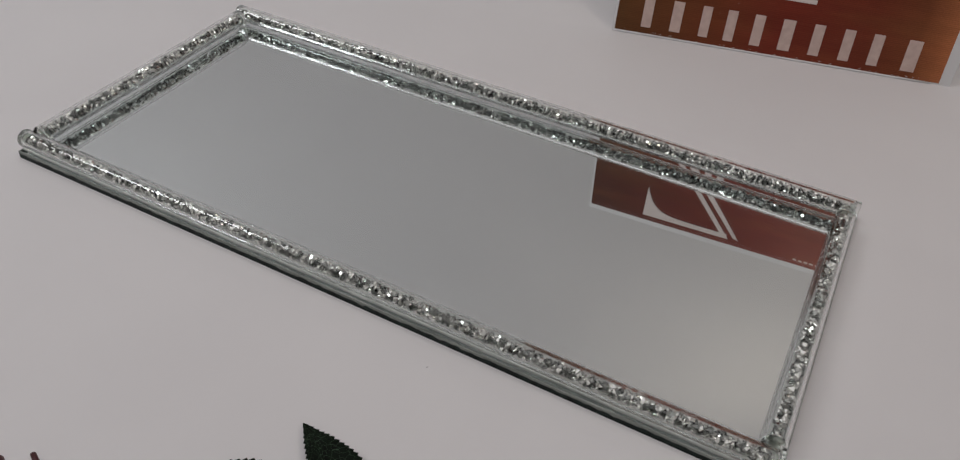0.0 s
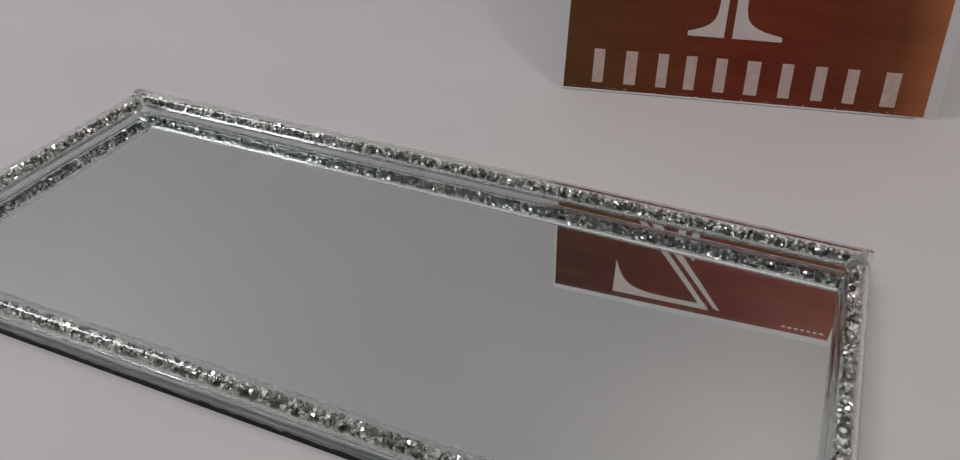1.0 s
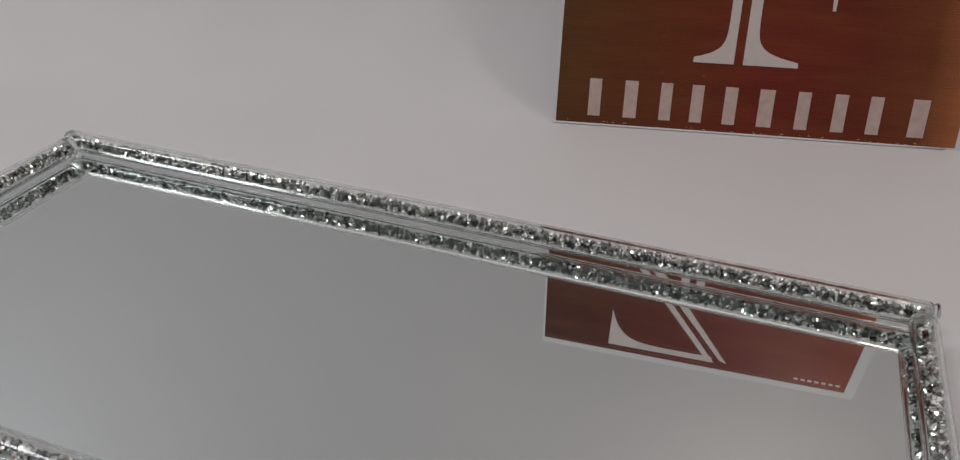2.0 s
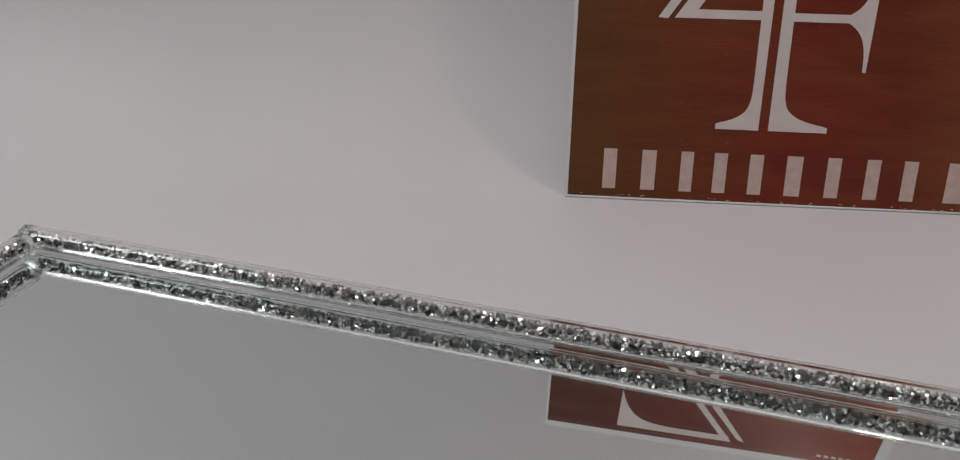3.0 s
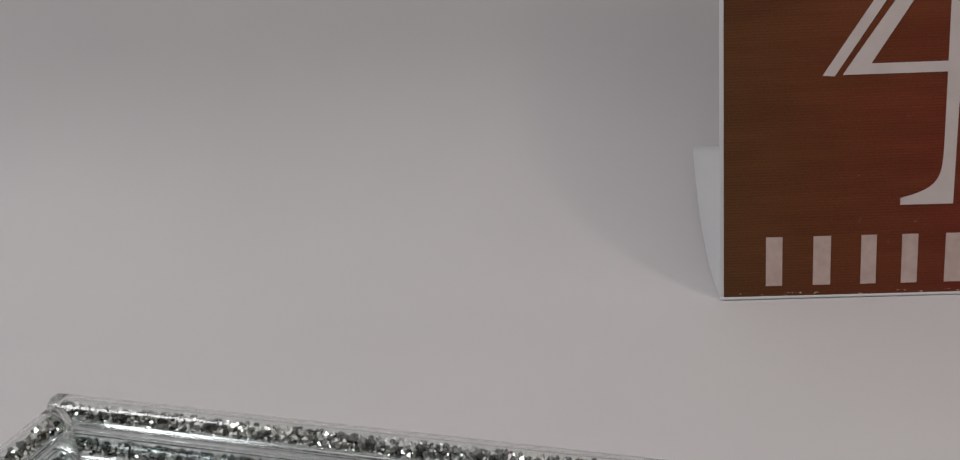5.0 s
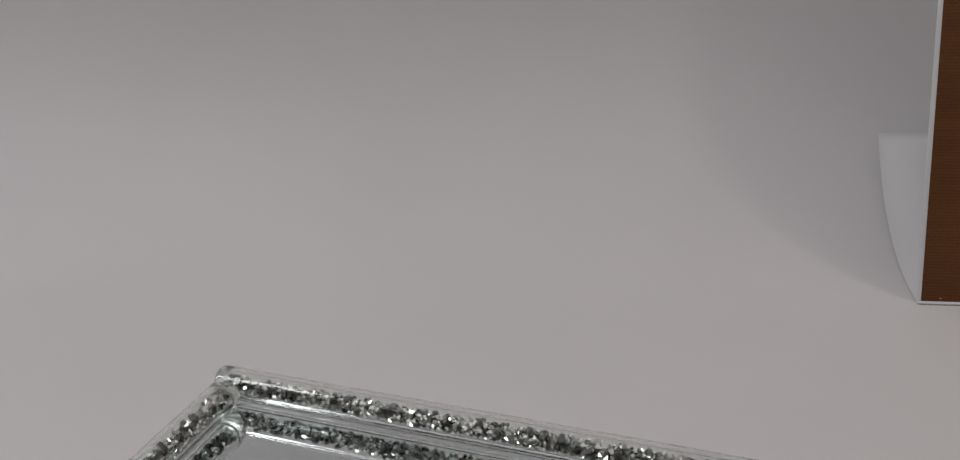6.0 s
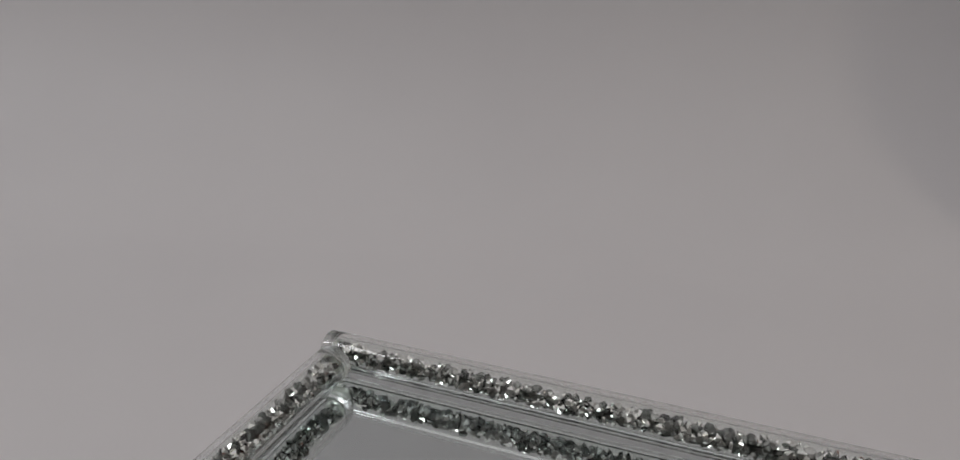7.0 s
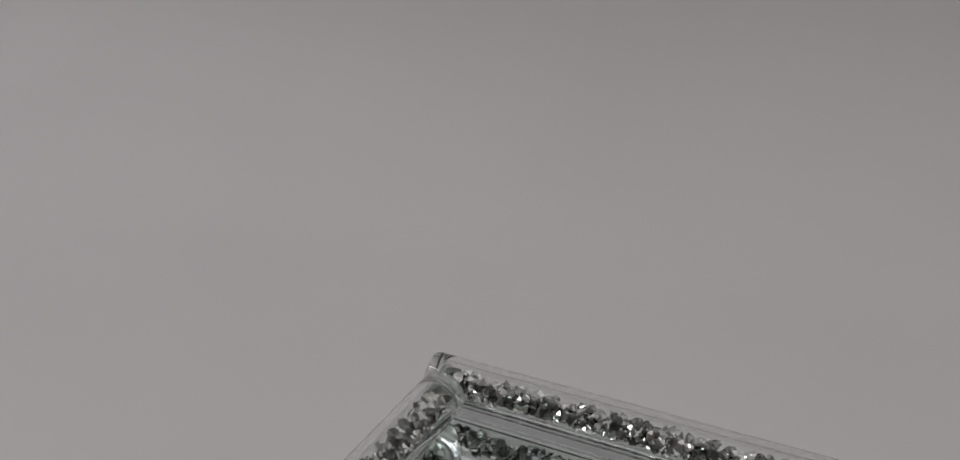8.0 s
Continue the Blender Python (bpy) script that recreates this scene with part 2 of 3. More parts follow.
M_EMBLEM = plain_material("pale_emblem_ink", (0.74, 0.645, 0.615), (0.80, 0.71, 0.68), 120.0, 0.35)
M_LETTER = plain_material("pinkish_ink", (0.62, 0.46, 0.41), (0.72, 0.56, 0.50), 260.0, 0.35)
M_LEAF = leaf_material()
M_STEM = plain_material("dark_red_stem", (0.045, 0.009, 0.012), (0.085, 0.018, 0.020), 200.0, 0.5)
M_DIRT = plain_material("dark_crumb", (0.05, 0.04, 0.035), (0.09, 0.07, 0.06), 900.0, 0.8)


# ---------------------------------------------------------------- mesh helpers
def mesh_object(name, bm, mat, smooth=False):
    data = bpy.data.meshes.new(name)
    bm.normal_update()
    bm.to_mesh(data)
    bm.free()
    for one in (mat if isinstance(mat, (list, tuple)) else (mat,)):
        data.materials.append(one)
    if smooth:
        data.polygons.foreach_set("use_smooth", [True] * len(data.polygons))
    return new(name, data)


def part(name, bm, mat, parent, label="", smooth=False):
    ob = mesh_object(name, bm, mat, smooth)
    ob.parent = parent
    if label:
        tagged(ob, label)
    return ob


def add_box(bm, x0, y0, z0, x1, y1, z1):
    vs = [bm.verts.new((x, y, z)) for x in (x0, x1) for y in (y0, y1) for z in (z0, z1)]
    return [bm.faces.new([vs[i] for i in q]) for q in ((0, 1, 3, 2), (4, 6, 7, 5), (0, 4, 5, 1), (2, 3, 7, 6), (0, 2, 6, 4), (1, 5, 7, 3))]


def box_bm(*corners):
    bm = bmesh.new()
    add_box(bm, *corners)
    return bm


def add_lathe(bm, profile, sides, flip=False):
    """Rings of (x, radius) about the x axis, closed by caps."""
    rings = []
    for x, r in profile:
        rings.append([bm.verts.new((x, r * math.cos(2 * math.pi * k / sides), r * math.sin(2 * math.pi * k / sides))) for k in range(sides)])
    faces = []
    for a, b in zip(rings, rings[1:]):
        for k in range(sides):
            faces.append(bm.faces.new((a[k], a[(k + 1) % sides], b[(k + 1) % sides], b[k])))
    faces.append(bm.faces.new(rings[0][::-1]))
    faces.append(bm.faces.new(rings[-1]))
    if flip:
        for f in faces:
            f.normal_flip()
    return faces


def slab_grid(place, na, nb, thick, uv=False):
    """A bent sheet: place(i / na, j / nb, depth) gives its points; it has a front, a back and edges."""
    bm = bmesh.new()
    layers = [[[bm.verts.new(place(i / na, j / nb, d)) for j in range(nb + 1)] for i in range(na + 1)] for d in (0.0, thick)]
    at = {}
    for layer in layers:
        for i, row in enumerate(layer):
            for j, v in enumerate(row):
                at[v] = (i / na, j / nb)
    f, b = layers
    for i in range(na):
        for j in range(nb):
            bm.faces.new((f[i][j], f[i + 1][j], f[i + 1][j + 1], f[i][j + 1]))
            bm.faces.new((b[i][j], b[i][j + 1], b[i + 1][j + 1], b[i + 1][j]))
    for i in range(na):
        bm.faces.new((f[i][0], b[i][0], b[i + 1][0], f[i + 1][0]))
        bm.faces.new((f[i][nb], f[i + 1][nb], b[i + 1][nb], b[i][nb]))
    for j in range(nb):
        bm.faces.new((f[0][j], f[0][j + 1], b[0][j + 1], b[0][j]))
        bm.faces.new((f[na][j], b[na][j], b[na][j + 1], f[na][j + 1]))
    bmesh.ops.recalc_face_normals(bm, faces=bm.faces)
    if uv:
        layer = bm.loops.layers.uv.new("UVMap")
        for face in bm.faces:
            for loop in face.loops:
                loop[layer].uv = at[loop.vert]
    return bm


# ---------------------------------------------------------------- room and backdrop
SIGN_X, SIGN_Y, SIGN_YAW = 0.0165, 0.2080, 0.2130
U = Vector((math.cos(SIGN_YAW), math.sin(SIGN_YAW), 0))
N = Vector((-math.sin(SIGN_YAW), math.cos(SIGN_YAW), 0))
O = Vector((SIGN_X, SIGN_Y, 0))

R0, R1, R2, R3, RLOW, RTOP = -2.2, 2.2, -2.4, 1.0, -0.75, 1.70
for name, corners, mat in (
        ("wall_north", (R0, R3, RLOW, R1, R3 + 0.1, RTOP), M_WALL),
        ("wall_south", (R0, R2 - 0.1, RLOW, R1, R2, RTOP), M_WALL),
        ("wall_west", (R0 - 0.1, R2 - 0.1, RLOW, R0, R3 + 0.1, RTOP), M_WALL),
        ("wall_east", (R1, R2 - 0.1, RLOW, R1 + 0.1, R3 + 0.1, RTOP), M_WALL),
        ("ceiling", (R0 - 0.1, R2 - 0.1, RTOP, R1 + 0.1, R3 + 0.1, RTOP + 0.1), M_CEILING),
        ("floor", (R0 - 0.1, R2 - 0.1, RLOW - 0.1, R1 + 0.1, R3 + 0.1, RLOW), M_FLOOR)):
    tagged(mesh_object(name, box_bm(*corners), mat), "plain painted surface that closes the room", name.split("_")[0], kind="structure")

tagged(mesh_object("tabletop", box_bm(-1.0, -0.75, RLOW, 1.1, 0.62, -0.0006), M_TABLE),
       "plain wooden table under the white backdrop paper", "table", kind="structure")


def sweep_profile():
    """(distance behind the sign, height) along the hanging paper, from the table's front edge upwards."""
    pts = [(d, 0.0) for d in (-0.93, -0.6, -0.4, -0.25, -0.15, -0.08, -0.03, 0.0)]
    for k in range(1, 41):
        a = radians(88.0 * k / 40)
        pts.append((0.098 * math.sin(a), 0.098 * (1 - math.cos(a))))
    d, z = pts[-1]
    for h in (0.03, 0.08, 0.15, 0.25, 0.4, 0.6, 0.85):
        pts.append((d + 0.035 * h, z + h))
    return pts


def build_backdrop():
    prof = sweep_profile()
    count = len(prof) - 1

    def place(i, j, depth):
        d, z = prof[round(j * count)]
        e0, e1 = prof[max(round(j * count) - 1, 0)], prof[min(round(j * count) + 1, count)]
        td, tz = e1[0] - e0[0], e1[1] - e0[1]
        ln = math.hypot(td, tz)
        a = -0.95 + 1.9 * i
        return O + U * a + N * (d + depth * tz / ln) + Vector((0, 0, z - depth * td / ln))
    ob = mesh_object("backdrop", slab_grid(place, 24, count, 0.0004), M_BACKDROP, smooth=True)
    tagged(ob, "white paper backdrop that sweeps up behind the tray", "backdrop", kind="structure")


build_backdrop()

# ---------------------------------------------------------------- mirror tray
LENGTH, WIDTH, TUBE_R, BORE_R = 0.3822, 0.1721, 0.0048, 0.0033
PLATE_TOP, SILVER_TOP = 0.0043, 0.0025
AXIS_Z = PLATE_TOP + TUBE_R + 0.00008
FILL = 0.0023   # how far above the axis the chips reach


def gem_mesh(name, sides, table, crown, depth):
    """A small cut stone: flat table, crown, pointed back; girdle radius 1."""
    bm = bmesh.new()
    ring = [bm.verts.new((math.cos(2 * math.pi * k / sides), math.sin(2 * math.pi * k / sides), 0)) for k in range(sides)]
    top = [bm.verts.new((table * math.cos(2 * math.pi * (k + 0.5) / sides), table * math.sin(2 * math.pi * (k + 0.5) / sides), crown)) for k in range(sides)]
    tip = bm.verts.new((0, 0, -depth))
    bm.faces.new(top)
    for k in range(sides):
        j = (k + 1) % sides
        bm.faces.new((ring[k], ring[j], top[k]))
        bm.faces.new((top[k], ring[j], top[j]))
        bm.faces.new((ring[j], ring[k], tip))
    bm.normal_update()
    data = bpy.data.meshes.new(name)
    bm.to_mesh(data)
    bm.free()
    data.materials.append(M_CRYSTAL)
    return data


GEMS = [gem_mesh("crystal", 6, 0.5, 0.5, 0.85), gem_mesh("crystal", 5, 0.4, 0.55, 0.95), gem_mesh("crystal", 7, 0.6, 0.35, 0.8)]


def gem_poses(length, per_mm, rng, big, gap):
    """Poses of the loose chips that lie in a tube's bore, along its x axis; gap: how far from each end they begin."""
    cells, out = {}, []
    half, apart = length / 2 - gap, 0.00125
    for _ in range(int(length * 1000 * per_mm)):
        for _try in range(14):
            x = rng.uniform(-half, half)
            top = FILL - 0.0009 * min(max((-0.05 - x) / 0.07, 0.0), 1.0) + 0.0007 * noise.noise((x * 110, 0.3, 7.0)) + 0.0006 * noise.noise((x * 420, 2.0, 1.0))
            size = (0.00092 + 0.00055 * rng.random() ** 1.6) * big
            y, z = rng.uniform(-1, 1) * (BORE_R - size), rng.uniform(-(BORE_R - size), top)
            if math.hypot(y, z) > BORE_R - size * 0.98:
                continue
            cell = int(x / apart)
            near = [q for k in (cell - 1, cell, cell + 1) for q in cells.get(k, ())]
            if all((x - q[0]) ** 2 + (y - q[1]) ** 2 + (z - q[2]) ** 2 > apart ** 2 for q in near):
                break
        else:
            continue
        cells.setdefault(cell, []).append((x, y, z))
        turn = Euler((rng.uniform(0, 6.28), rng.uniform(0, 6.28), rng.uniform(0, 6.28)))
        out.append((Matrix.LocRotScale((x, y, z), turn, (size, size, size)), rng.randrange(3)))
    return out


def tube_bm(length):
    """A sealed glass tube along x: outer wall with rounded rims, hollow bore."""
    bm = bmesh.new()
    h = length / 2
    rim = [(h - 0.004, TUBE_R), (h - 0.0009, TUBE_R), (h - 0.0006, TUBE_R * 0.997), (h - 0.0003, TUBE_R * 0.982), (h - 0.0001, TUBE_R * 0.955), (h, TUBE_R * 0.92)]
    add_lathe(bm, [(-x, r) for x, r in rim[::-1]] + rim, 40)
    b = h - 0.0016
    add_lathe(bm, [(-b, BORE_R * 0.6), (-b + 0.0005, BORE_R * 0.9), (-b + 0.0010, BORE_R * 0.99), (-b + 0.002, BORE_R), (-b + 0.005, BORE_R),
                   (b - 0.005, BORE_R), (b - 0.002, BORE_R), (b - 0.0010, BORE_R * 0.99), (b - 0.0005, BORE_R * 0.9), (b, BORE_R * 0.6)], 40, flip=True)
    return bm


def glue_bm(length):
    """A thin bead of glue in the wedge between a tube and the plate's rim, on the outer side, in the tube's own space."""
    bm = bmesh.new()
    steps = 6
    rings = []
    for k in range(61):
        x = length * (k / 60 - 0.5)
        wide = 0.0034 + 0.0005 * noise.noise((x * 90, 4.0, length))
        over = [-0.0006 - (wide - 0.0006) * i / steps for i in range(steps + 1)]
        ring = [bm.verts.new((x, w, -math.sqrt(TUBE_R ** 2 - w * w) - 0.00003)) for w in over]
        ring += [bm.verts.new((x, -wide - 0.0004, -TUBE_R + 0.0005)), bm.verts.new((x, -wide - 0.0006, -TUBE_R - 0.00005))]
        ring.append(bm.verts.new((x, over[0], -TUBE_R - 0.00005)))
        rings.append(ring)
    n = len(rings[0])
    for a, b in zip(rings, rings[1:]):
        for k in range(n):
            bm.faces.new((a[k], a[(k + 1) % n], b[(k + 1) % n], b[k]))
    bm.faces.new(rings[0][::-1])
    bm.faces.new(rings[-1])
    bmesh.ops.recalc_face_normals(bm, faces=bm.faces)
    return bm


def joined_gems(poses):
    verts, faces, n = [], [], 0
    for m, kind in poses:
        data = GEMS[kind]
        verts += [tuple(m @ v.co) for v in data.vertices]
        faces += [tuple(n + i for i in p.vertices) for p in data.polygons]
        n += len(data.vertices)
    mesh = bpy.data.meshes.new("crystal_filling")
    mesh.from_pydata(verts, [], faces)
    mesh.materials.append(M_CRYSTAL)
    return mesh


def build_tray():
    tray = tagged(new("mirror_tray"), "rectangular mirror tray edged with glass tubes of silvery crystal chips", "tray")
    x, y = LENGTH / 2, WIDTH / 2
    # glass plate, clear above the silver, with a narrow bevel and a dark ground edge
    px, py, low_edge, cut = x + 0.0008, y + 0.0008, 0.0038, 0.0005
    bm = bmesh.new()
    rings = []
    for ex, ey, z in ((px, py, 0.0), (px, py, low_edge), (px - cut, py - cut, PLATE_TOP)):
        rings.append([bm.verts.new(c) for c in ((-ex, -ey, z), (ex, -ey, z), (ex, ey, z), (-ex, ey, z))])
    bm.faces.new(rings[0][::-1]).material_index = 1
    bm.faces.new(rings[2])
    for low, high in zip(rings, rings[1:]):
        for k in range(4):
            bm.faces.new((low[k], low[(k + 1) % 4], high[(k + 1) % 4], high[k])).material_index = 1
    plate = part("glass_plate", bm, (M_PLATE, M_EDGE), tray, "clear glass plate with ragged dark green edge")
    plate.visible_shadow = False
    part("mirror_layer", box_bm(-x - 0.0004, -y - 0.0004, SILVER_TOP - 0.0013, x + 0.0004, y + 0.0004, SILVER_TOP), M_SILVER, tray, "silvered mirror layer")
    part("backing", box_bm(-x - 0.0006, -y - 0.0006, 0.0002, x + 0.0006, y + 0.0006, SILVER_TOP - 0.0013), M_BACKING, tray, "black backing board")
    short_len = WIDTH - 4 * TUBE_R - 0.0004
    rng = random.Random(11)
    spots = (("back", LENGTH, pose(0, y - TUBE_R, AXIS_Z)), ("front", LENGTH, pose(0, -y + TUBE_R, AXIS_Z)),
             ("left", short_len, pose(-x + TUBE_R, 0, AXIS_Z, 0, 0, 90)), ("right", short_len, pose(x - TUBE_R, 0, AXIS_Z, 0, 0, 90)))
    for side, length, m in spots:
        tube = part("glass_tube", tube_bm(length), (M_GLASS, M_CUT), tray, "clear glass tube with loose silvery chips", smooth=True)
        tube.matrix_local = m
        tube.visible_shadow = False
        for f in tube.data.polygons:
            if len(f.vertices) > 4:
                f.use_smooth = False
            if abs(f.center.x) > length / 2 - 0.00035:
                f.material_index = 1   # the frosted cut ends
        # cloudy glue that seals both ends of the bore
        for end in (-1, 1):
            bm = bmesh.new()
            add_lathe(bm, [(-0.0011, 0.0007), (-0.0010, 0.0018), (-0.0006, 0.0027), (0.0006, 0.0027), (0.0010, 0.0018)], 20)
            bmesh.ops.recalc_face_normals(bm, faces=bm.faces)
            plug = part("end_plug", bm, M_GLUE, tube, "cloudy glue plug", smooth=True)
            plug.matrix_local = pose(end * (length / 2 - 0.0029), 0, 0)
            plug.visible_shadow = False
        if side == "front":
            bead = part("glue_bead", glue_bm(length - 0.002), M_BEAD, tube, "cloudy glue bead along the tube's foot", smooth=True)
            bead.visible_shadow = False
        poses = sorted(gem_poses(length, 6.0, rng, {"right": 1.32, "front": 1.25}.get(side, 1.13), 0.0036 if length == LENGTH else 0.003), key=lambda q: q[0].translation.x)
        single = poses[:300] if side == "back" else []
        for g, kind in single:
            ob = new("crystal", GEMS[kind])
            ob.parent = tube
            ob.matrix_local = g
        filling = new("crystal_filling", joined_gems(poses[len(single):]))
        filling.parent = tube
        tagged(filling, "heap of silvery cut crystal chips", kind="stuff")
    # lumps of glue where the short tubes meet the long ones
    for k, (sx, sy) in enumerate(((-1, 1), (1, 1), (-1, -1), (1, -1))):
        bm = bmesh.new()
        bmesh.ops.create_icosphere(bm, subdivisions=3, radius=1.0)
        for v in bm.verts:
            swell = 1.0 + 0.28 * noise.noise(v.co * 1.7 + Vector((k * 5.0, 0, 0)))
            v.co = (v.co.x * 0.0037 * swell, v.co.y * 0.0015 * swell, max(v.co.z * 0.0024 * swell, -0.0017))
        lump = part("corner_glue", bm, M_LUMP, tray, "cloudy lump of glue in the corner", smooth=True)
        lump.matrix_local = pose(sx * (x - TUBE_R), sy * (y - 2 * TUBE_R + 0.0006), PLATE_TOP + 0.00175)
        lump.visible_shadow = False
    return tray


build_tray()

# ---------------------------------------------------------------- printed sign
SIGN_LEAN, SIGN_TWIST = 0.2813, -0.5355
PRINT_W, PRINT_H = 0.2032, 0.2060


def on_sign(a, b, off=0.0):
    """A point of the slightly twisted sheet: a along its foot, b up it, off in front of it (metres)."""
    lean = SIGN_LEAN + SIGN_TWIST * a
    up = Vector((0, 0, 1)) * math.cos(lean) + N * math.sin(lean)
    front = Vector((0, 0, 1)) * math.sin(lean) - N * math.cos(lean)
    return O + U * a + up * (b + 0.001) + front * off


def sign_patch(a0, a1, b0, b1, off, thick, na, nb, uv=False):
    return slab_grid(lambda i, j, d: on_sign(a0 + (a1 - a0) * i, b0 + (b1 - b0) * j, off - d), na, nb, thick, uv)


def strip(edge_a, edge_b, steps, off=0.00045, thick=0.0002):
    """A flat shape between two edges given in millimetres on the sign."""
    def place(i, j, d):
        (a0, b0), (a1, b1) = edge_a(j), edge_b(j)
        return on_sign((a0 + (a1 - a0) * i) * 0.001012, ((b0 + (b1 - b0) * i) * 1.017 - 1.0) / 1000, off - d)
    return slab_grid(place, 4, steps, thick)


def lerp(a, b, t):
    return a + (b - a) * t


def build_sign():
    sign = tagged(new("printed_sign"), "white card sign with red-brown print and pale emblem, leaning back", "sign")
    part("card", sign_patch(-0.0016, PRINT_W + 0.0068, -0.001, PRINT_H + 0.0062, 0.0, 0.0004, 16, 16), M_SHEET, sign, "white card sheet")
    part("print_panel", sign_patch(0, PRINT_W, 0.0, PRINT_H, 0.0002, 0.00015, 20, 20, uv=True), M_PRINT, sign, "glossy red-brown printed panel")

    # the lower end of the sheet, folded back as a foot that curls up the backdrop
    def foot(i, j, d):
        back = -0.0013 + 0.0738 * j
        z = 0.0005 + 0.098 - math.sqrt(0.098 ** 2 - max(0.0, back) ** 2) + 0.0095 * j * j
        return O + U * (-0.0014 + 0.0026 * j + 0.2 * i * (1.0 - 0.14 * j)) + N * back + Vector((0, 0, z + d))
    part("back_flap", slab_grid(foot, 8, 24, 0.0004), M_SHEET, sign, "curled white flap folded behind the sign", smooth=True)

    # emblem of plain strokes
    def flare(b):
        return math.exp(-max(0.0, b - 38.3) / 3.4)
    shapes = (
        (lambda t: (83.0 - 15.6 * flare(lerp(35.6, 128, t * t)), lerp(35.6, 128, t * t)), lambda t: (lerp(87.3, 88.3, t * t), lerp(35.6, 135, t * t)), 60),
        (lambda t: (lerp(91.8, 92.4, t * t), lerp(35.6, 141, t * t)), lambda t: (97.4 + 21.1 * flare(lerp(35.6, 147, t * t)), lerp(35.6, 147, t * t)), 60),
        (lambda t: (lerp(44.3, 83.2, t), 85.6), lambda t: (lerp(47.4, 83.2, t), 89.6), 8),
        (lambda t: (lerp(97.2, 124, t), 85.5), lambda t: (lerp(97.2, 124, t), 89.2), 8),
        (lambda t: (130.4 - 12.5 * math.exp(-abs(lerp(64, 112, t) - 87.3) / 5.2), lerp(64, 112, t)), lambda t: (lerp(131.8, 133.2, t), lerp(64, 112, t)), 72),
        (lambda t: (lerp(44.3, 118.6, t), lerp(85.6, 193.5, t)), lambda t: (lerp(52.2, 123.5, t), lerp(85.6, 195.6, t)), 30),
        (lambda t: (lerp(36.9, 111.0, t), lerp(85.6, 196.8, t)), lambda t: (lerp(41.4, 115.6, t), lerp(85.2, 196.8, t)), 30),
        (lambda t: (lerp(44.4, 113.5, t), 191.3 - 32.0 * math.exp(-(lerp(44.4, 113.5, t) - 44.4) / 7.5)), lambda t: (lerp(44.4, 113.5, t), 196.8), 36),
    )
    for k, (a, b, steps) in enumerate(shapes):
        part("emblem_stroke", strip(a, b, steps, off=0.00045 + 0.00002 * k), M_EMBLEM, sign, "pale grey printed stroke")
    # a row of plain bars in place of the name
    for a0, a1 in ((12, 27), (30, 46), (49, 63), (64.5, 79), (81, 96), (97.5, 115), (117, 132), (135, 150), (152, 167), (171, 190)):
        mid, half = (a0 + a1) / 2, (a1 - a0) * 0.21
        part("letter_bar", strip(lambda t: (mid - half, lerp(5.0, 24.2, t)), lambda t: (mid + half, lerp(5.0, 24.2, t)), 3), M_LETTER, sign, "pinkish printed bar")
    for k in range(7):
        a0 = 167.0 + 4.4 * k
        part("small_bar", strip(lambda t: (a0 + 0.6, lerp(196.6, 198.6, t)), lambda t: (a0 + 3.4, lerp(196.9, 198.9, t)), 1), M_LETTER, sign, "tiny pinkish printed bar")
    return sign


build_sign()


# ---------------------------------------------------------------- cloth rose sprig in front of the tray
def leaf_bm(length, width, teeth, curl):
    """A serrated leaf along +x from its stalk to its tip, with thickness, folded a little along the midrib."""
    bm = bmesh.new()
    layer = bm.loops.layers.uv.new("UVMap")
    steps, across = teeth * 4, 4
    rows = []
    for side in (0.0, 0.0003):
        grid = []
        for i in range(steps + 1):
            t = i / steps
            half = width / 2 * math.sin(math.pi * t ** 0.62) if 0 < t < 1 else 0.0
            half += 0.0008 * (1 - (i % 4) / 3.0) * (0 < t < 0.985) * min(1.0, (1 - t) * 5)
            row = []
            for k in range(-across, across + 1):
                s = k / across
                z = curl * math.sin(math.pi * t) + 0.16 * abs(s) * half + 0.0005 * noise.noise((t * 9, s * 3, 1.0))
                row.append(bm.verts.new((length * t + 0.10 * abs(s) * half, s * half, z - side)))
            grid.append(row)
        rows.append(grid)
    top, low = rows
    pairs = {}
    for grid in rows:
        for i, row in enumerate(grid):
            for k, v in enumerate(row):
                pairs[v] = (i / steps * 2.0, k / (2 * across))
    n = 2 * across
    for i in range(steps):
        for k in range(n):
            bm.faces.new((top[i][k], top[i + 1][k], top[i + 1][k + 1], top[i][k + 1]))
            bm.faces.new((low[i][k], low[i][k + 1], low[i + 1][k + 1], low[i + 1][k]))
        bm.faces.new((top[i][0], low[i][0], low[i + 1][0], top[i + 1][0]))
        bm.faces.new((top[i][n], top[i + 1][n], low[i + 1][n], low[i][n]))
    for face in bm.faces:
        for loop in face.loops:
            loop[layer].uv = pairs[loop.vert]
    return bm


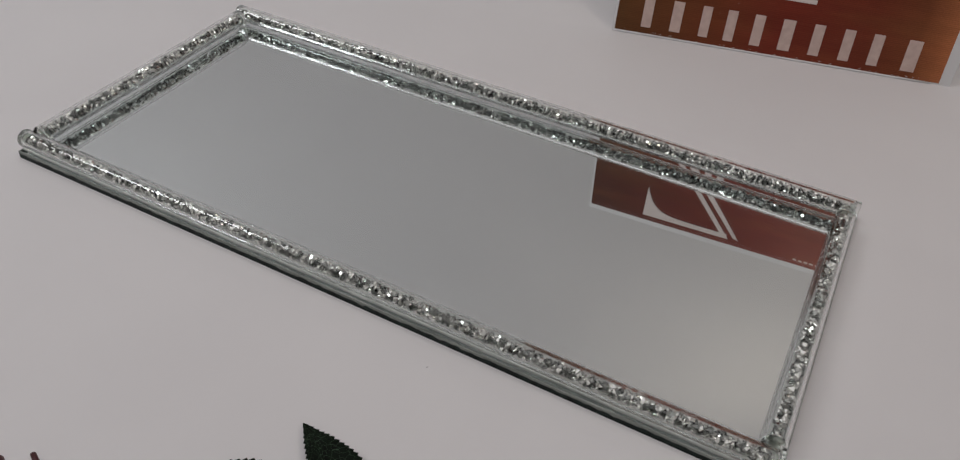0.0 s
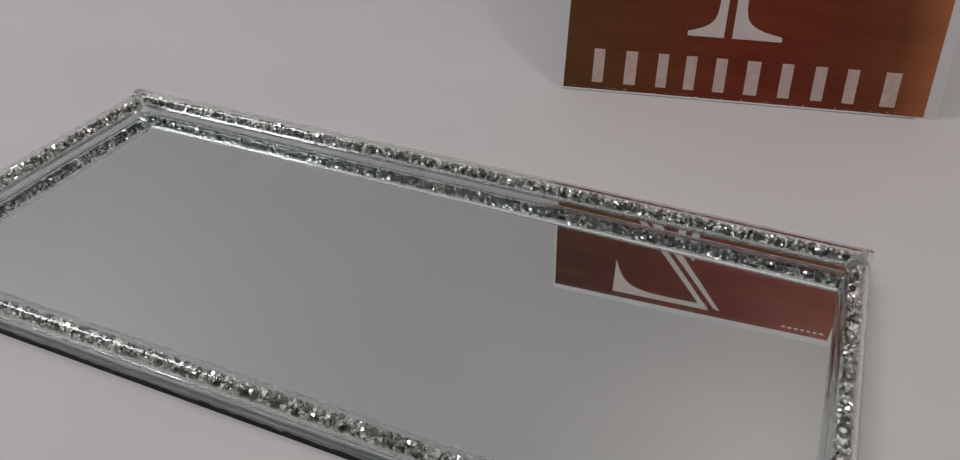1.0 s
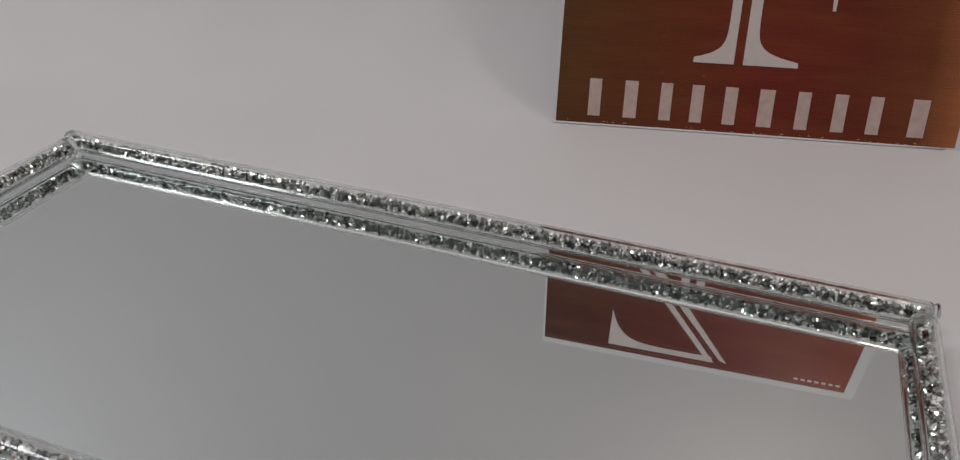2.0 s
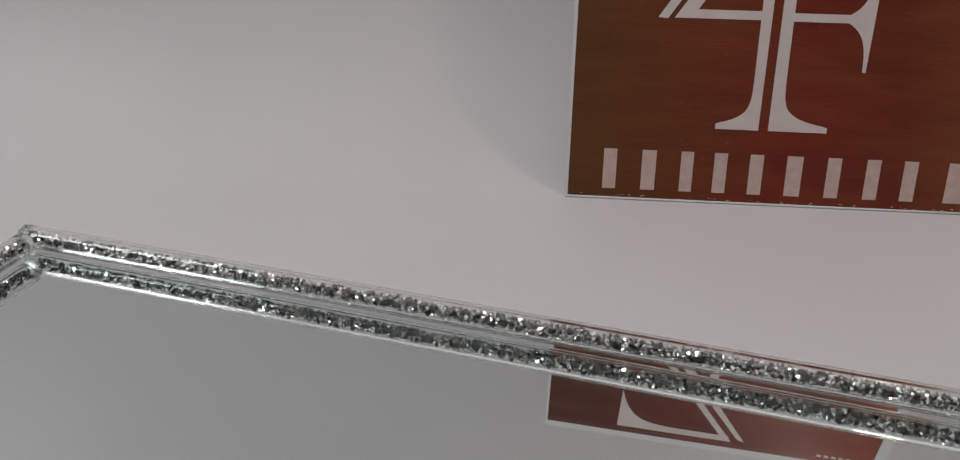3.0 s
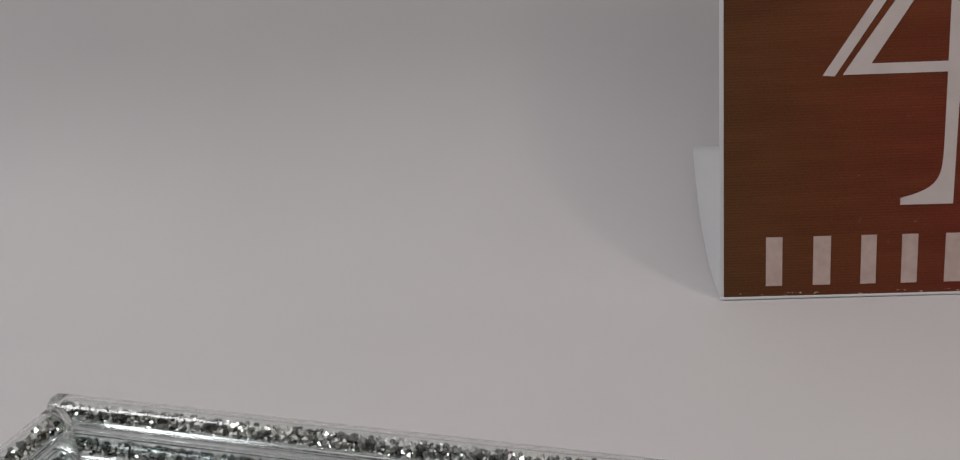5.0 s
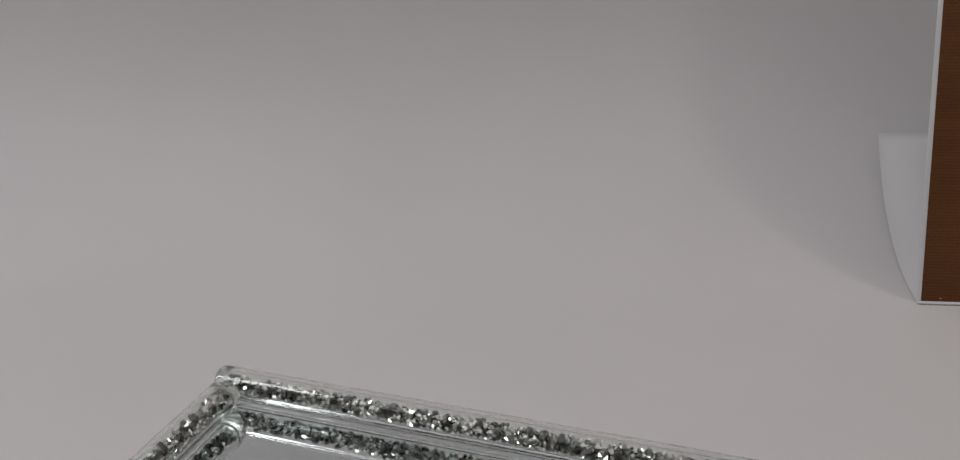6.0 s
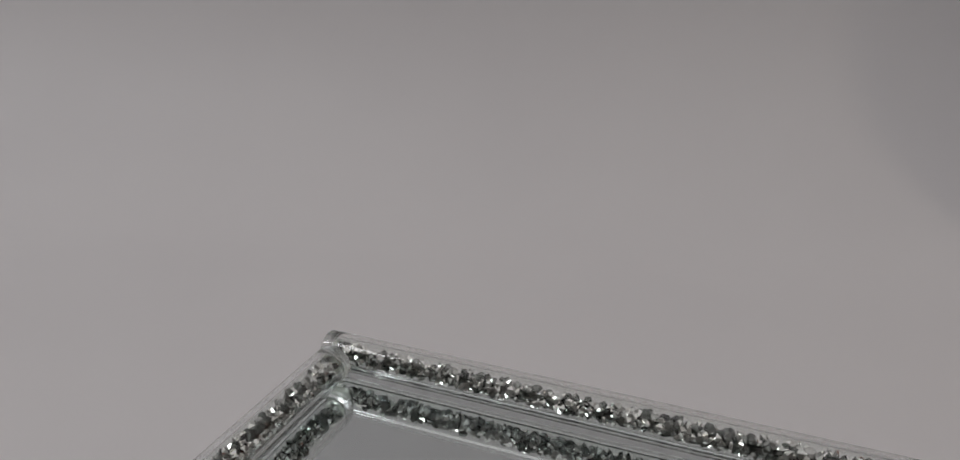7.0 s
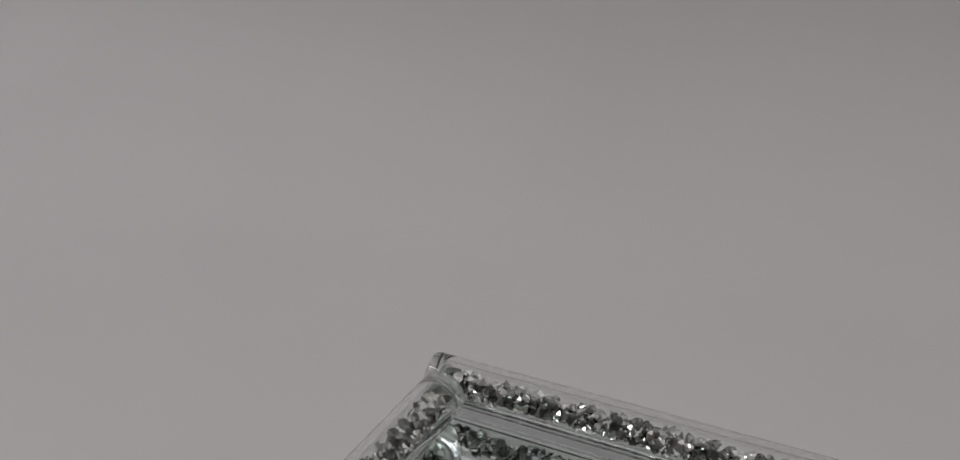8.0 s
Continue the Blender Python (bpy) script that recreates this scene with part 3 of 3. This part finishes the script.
def tube_along(points, radii, sides=8):
    bm = bmesh.new()
    rings = []
    for i, p in enumerate(points):
        p = Vector(p)
        ahead = (Vector(points[min(i + 1, len(points) - 1)]) - Vector(points[max(i - 1, 0)])).normalized()
        right = ahead.cross(Vector((0, 0, 1))).normalized()
        up = right.cross(ahead)
        rings.append([bm.verts.new(p + radii[i] * (right * math.cos(2 * math.pi * k / sides) + up * math.sin(2 * math.pi * k / sides))) for k in range(sides)])
    for a, b in zip(rings, rings[1:]):
        for k in range(sides):
            bm.faces.new((a[k], a[(k + 1) % sides], b[(k + 1) % sides], b[k]))
    bm.faces.new(rings[0][::-1])
    bm.faces.new(rings[-1])
    bmesh.ops.recalc_face_normals(bm, faces=bm.faces)
    return bm


def build_sprig():
    sprig = tagged(new("rose_sprig"), "cloth rose sprig with dark green serrated leaves, lying on white paper", "artificial plant")
    part("stem", tube_along([(-0.0515, -0.2116, 0.0022), (-0.02, -0.226, 0.003), (0.03, -0.222, 0.003), (0.075, -0.2, 0.003), (0.11, -0.19, 0.0025)],
                            [0.0016, 0.002, 0.0022, 0.0022, 0.002]), M_STEM, sprig, "dark red stem", smooth=True)
    part("twig", tube_along([(-0.0420, -0.2048, 0.0035), (-0.0388, -0.2062, 0.003), (-0.035, -0.2095, 0.0028), (-0.03, -0.223, 0.0024)],
                            [0.0010, 0.0011, 0.0013, 0.0016]), M_STEM, sprig, "short dark red twig", smooth=True)
    for (x, y, z), heading, length, width, curl in (
            ((0.0308 + 0.046 * 0.905, -0.147 - 0.046 * 0.425, 0.0022), 180 - 25, 0.0462, 0.0180, 0.001),
            ((0.0492, -0.1745, 0.0024), 208, 0.052, 0.028, 0.002),
            ((0.0125, -0.2195, 0.003), 128, 0.036, 0.020, 0.001)):
        leaf = part("leaf", leaf_bm(length, width, 20, curl), M_LEAF, sprig, "dark green serrated cloth leaf", smooth=True)
        leaf.matrix_local = pose(x, y, z, 0, 0, heading)
    return sprig


build_sprig()

# a dark crumb on the paper
bm = bmesh.new()
bmesh.ops.create_icosphere(bm, subdivisions=1, radius=0.00025)
for v in bm.verts:
    v.co = (v.co.x * 1.3, v.co.y, max(v.co.z * 0.6, -0.0002) + 0.0002)
crumb = tagged(mesh_object("crumb", bm, M_DIRT), "tiny dark crumb on the white paper", "crumb")
crumb.location = (0.0559, -0.1002, 0.0)
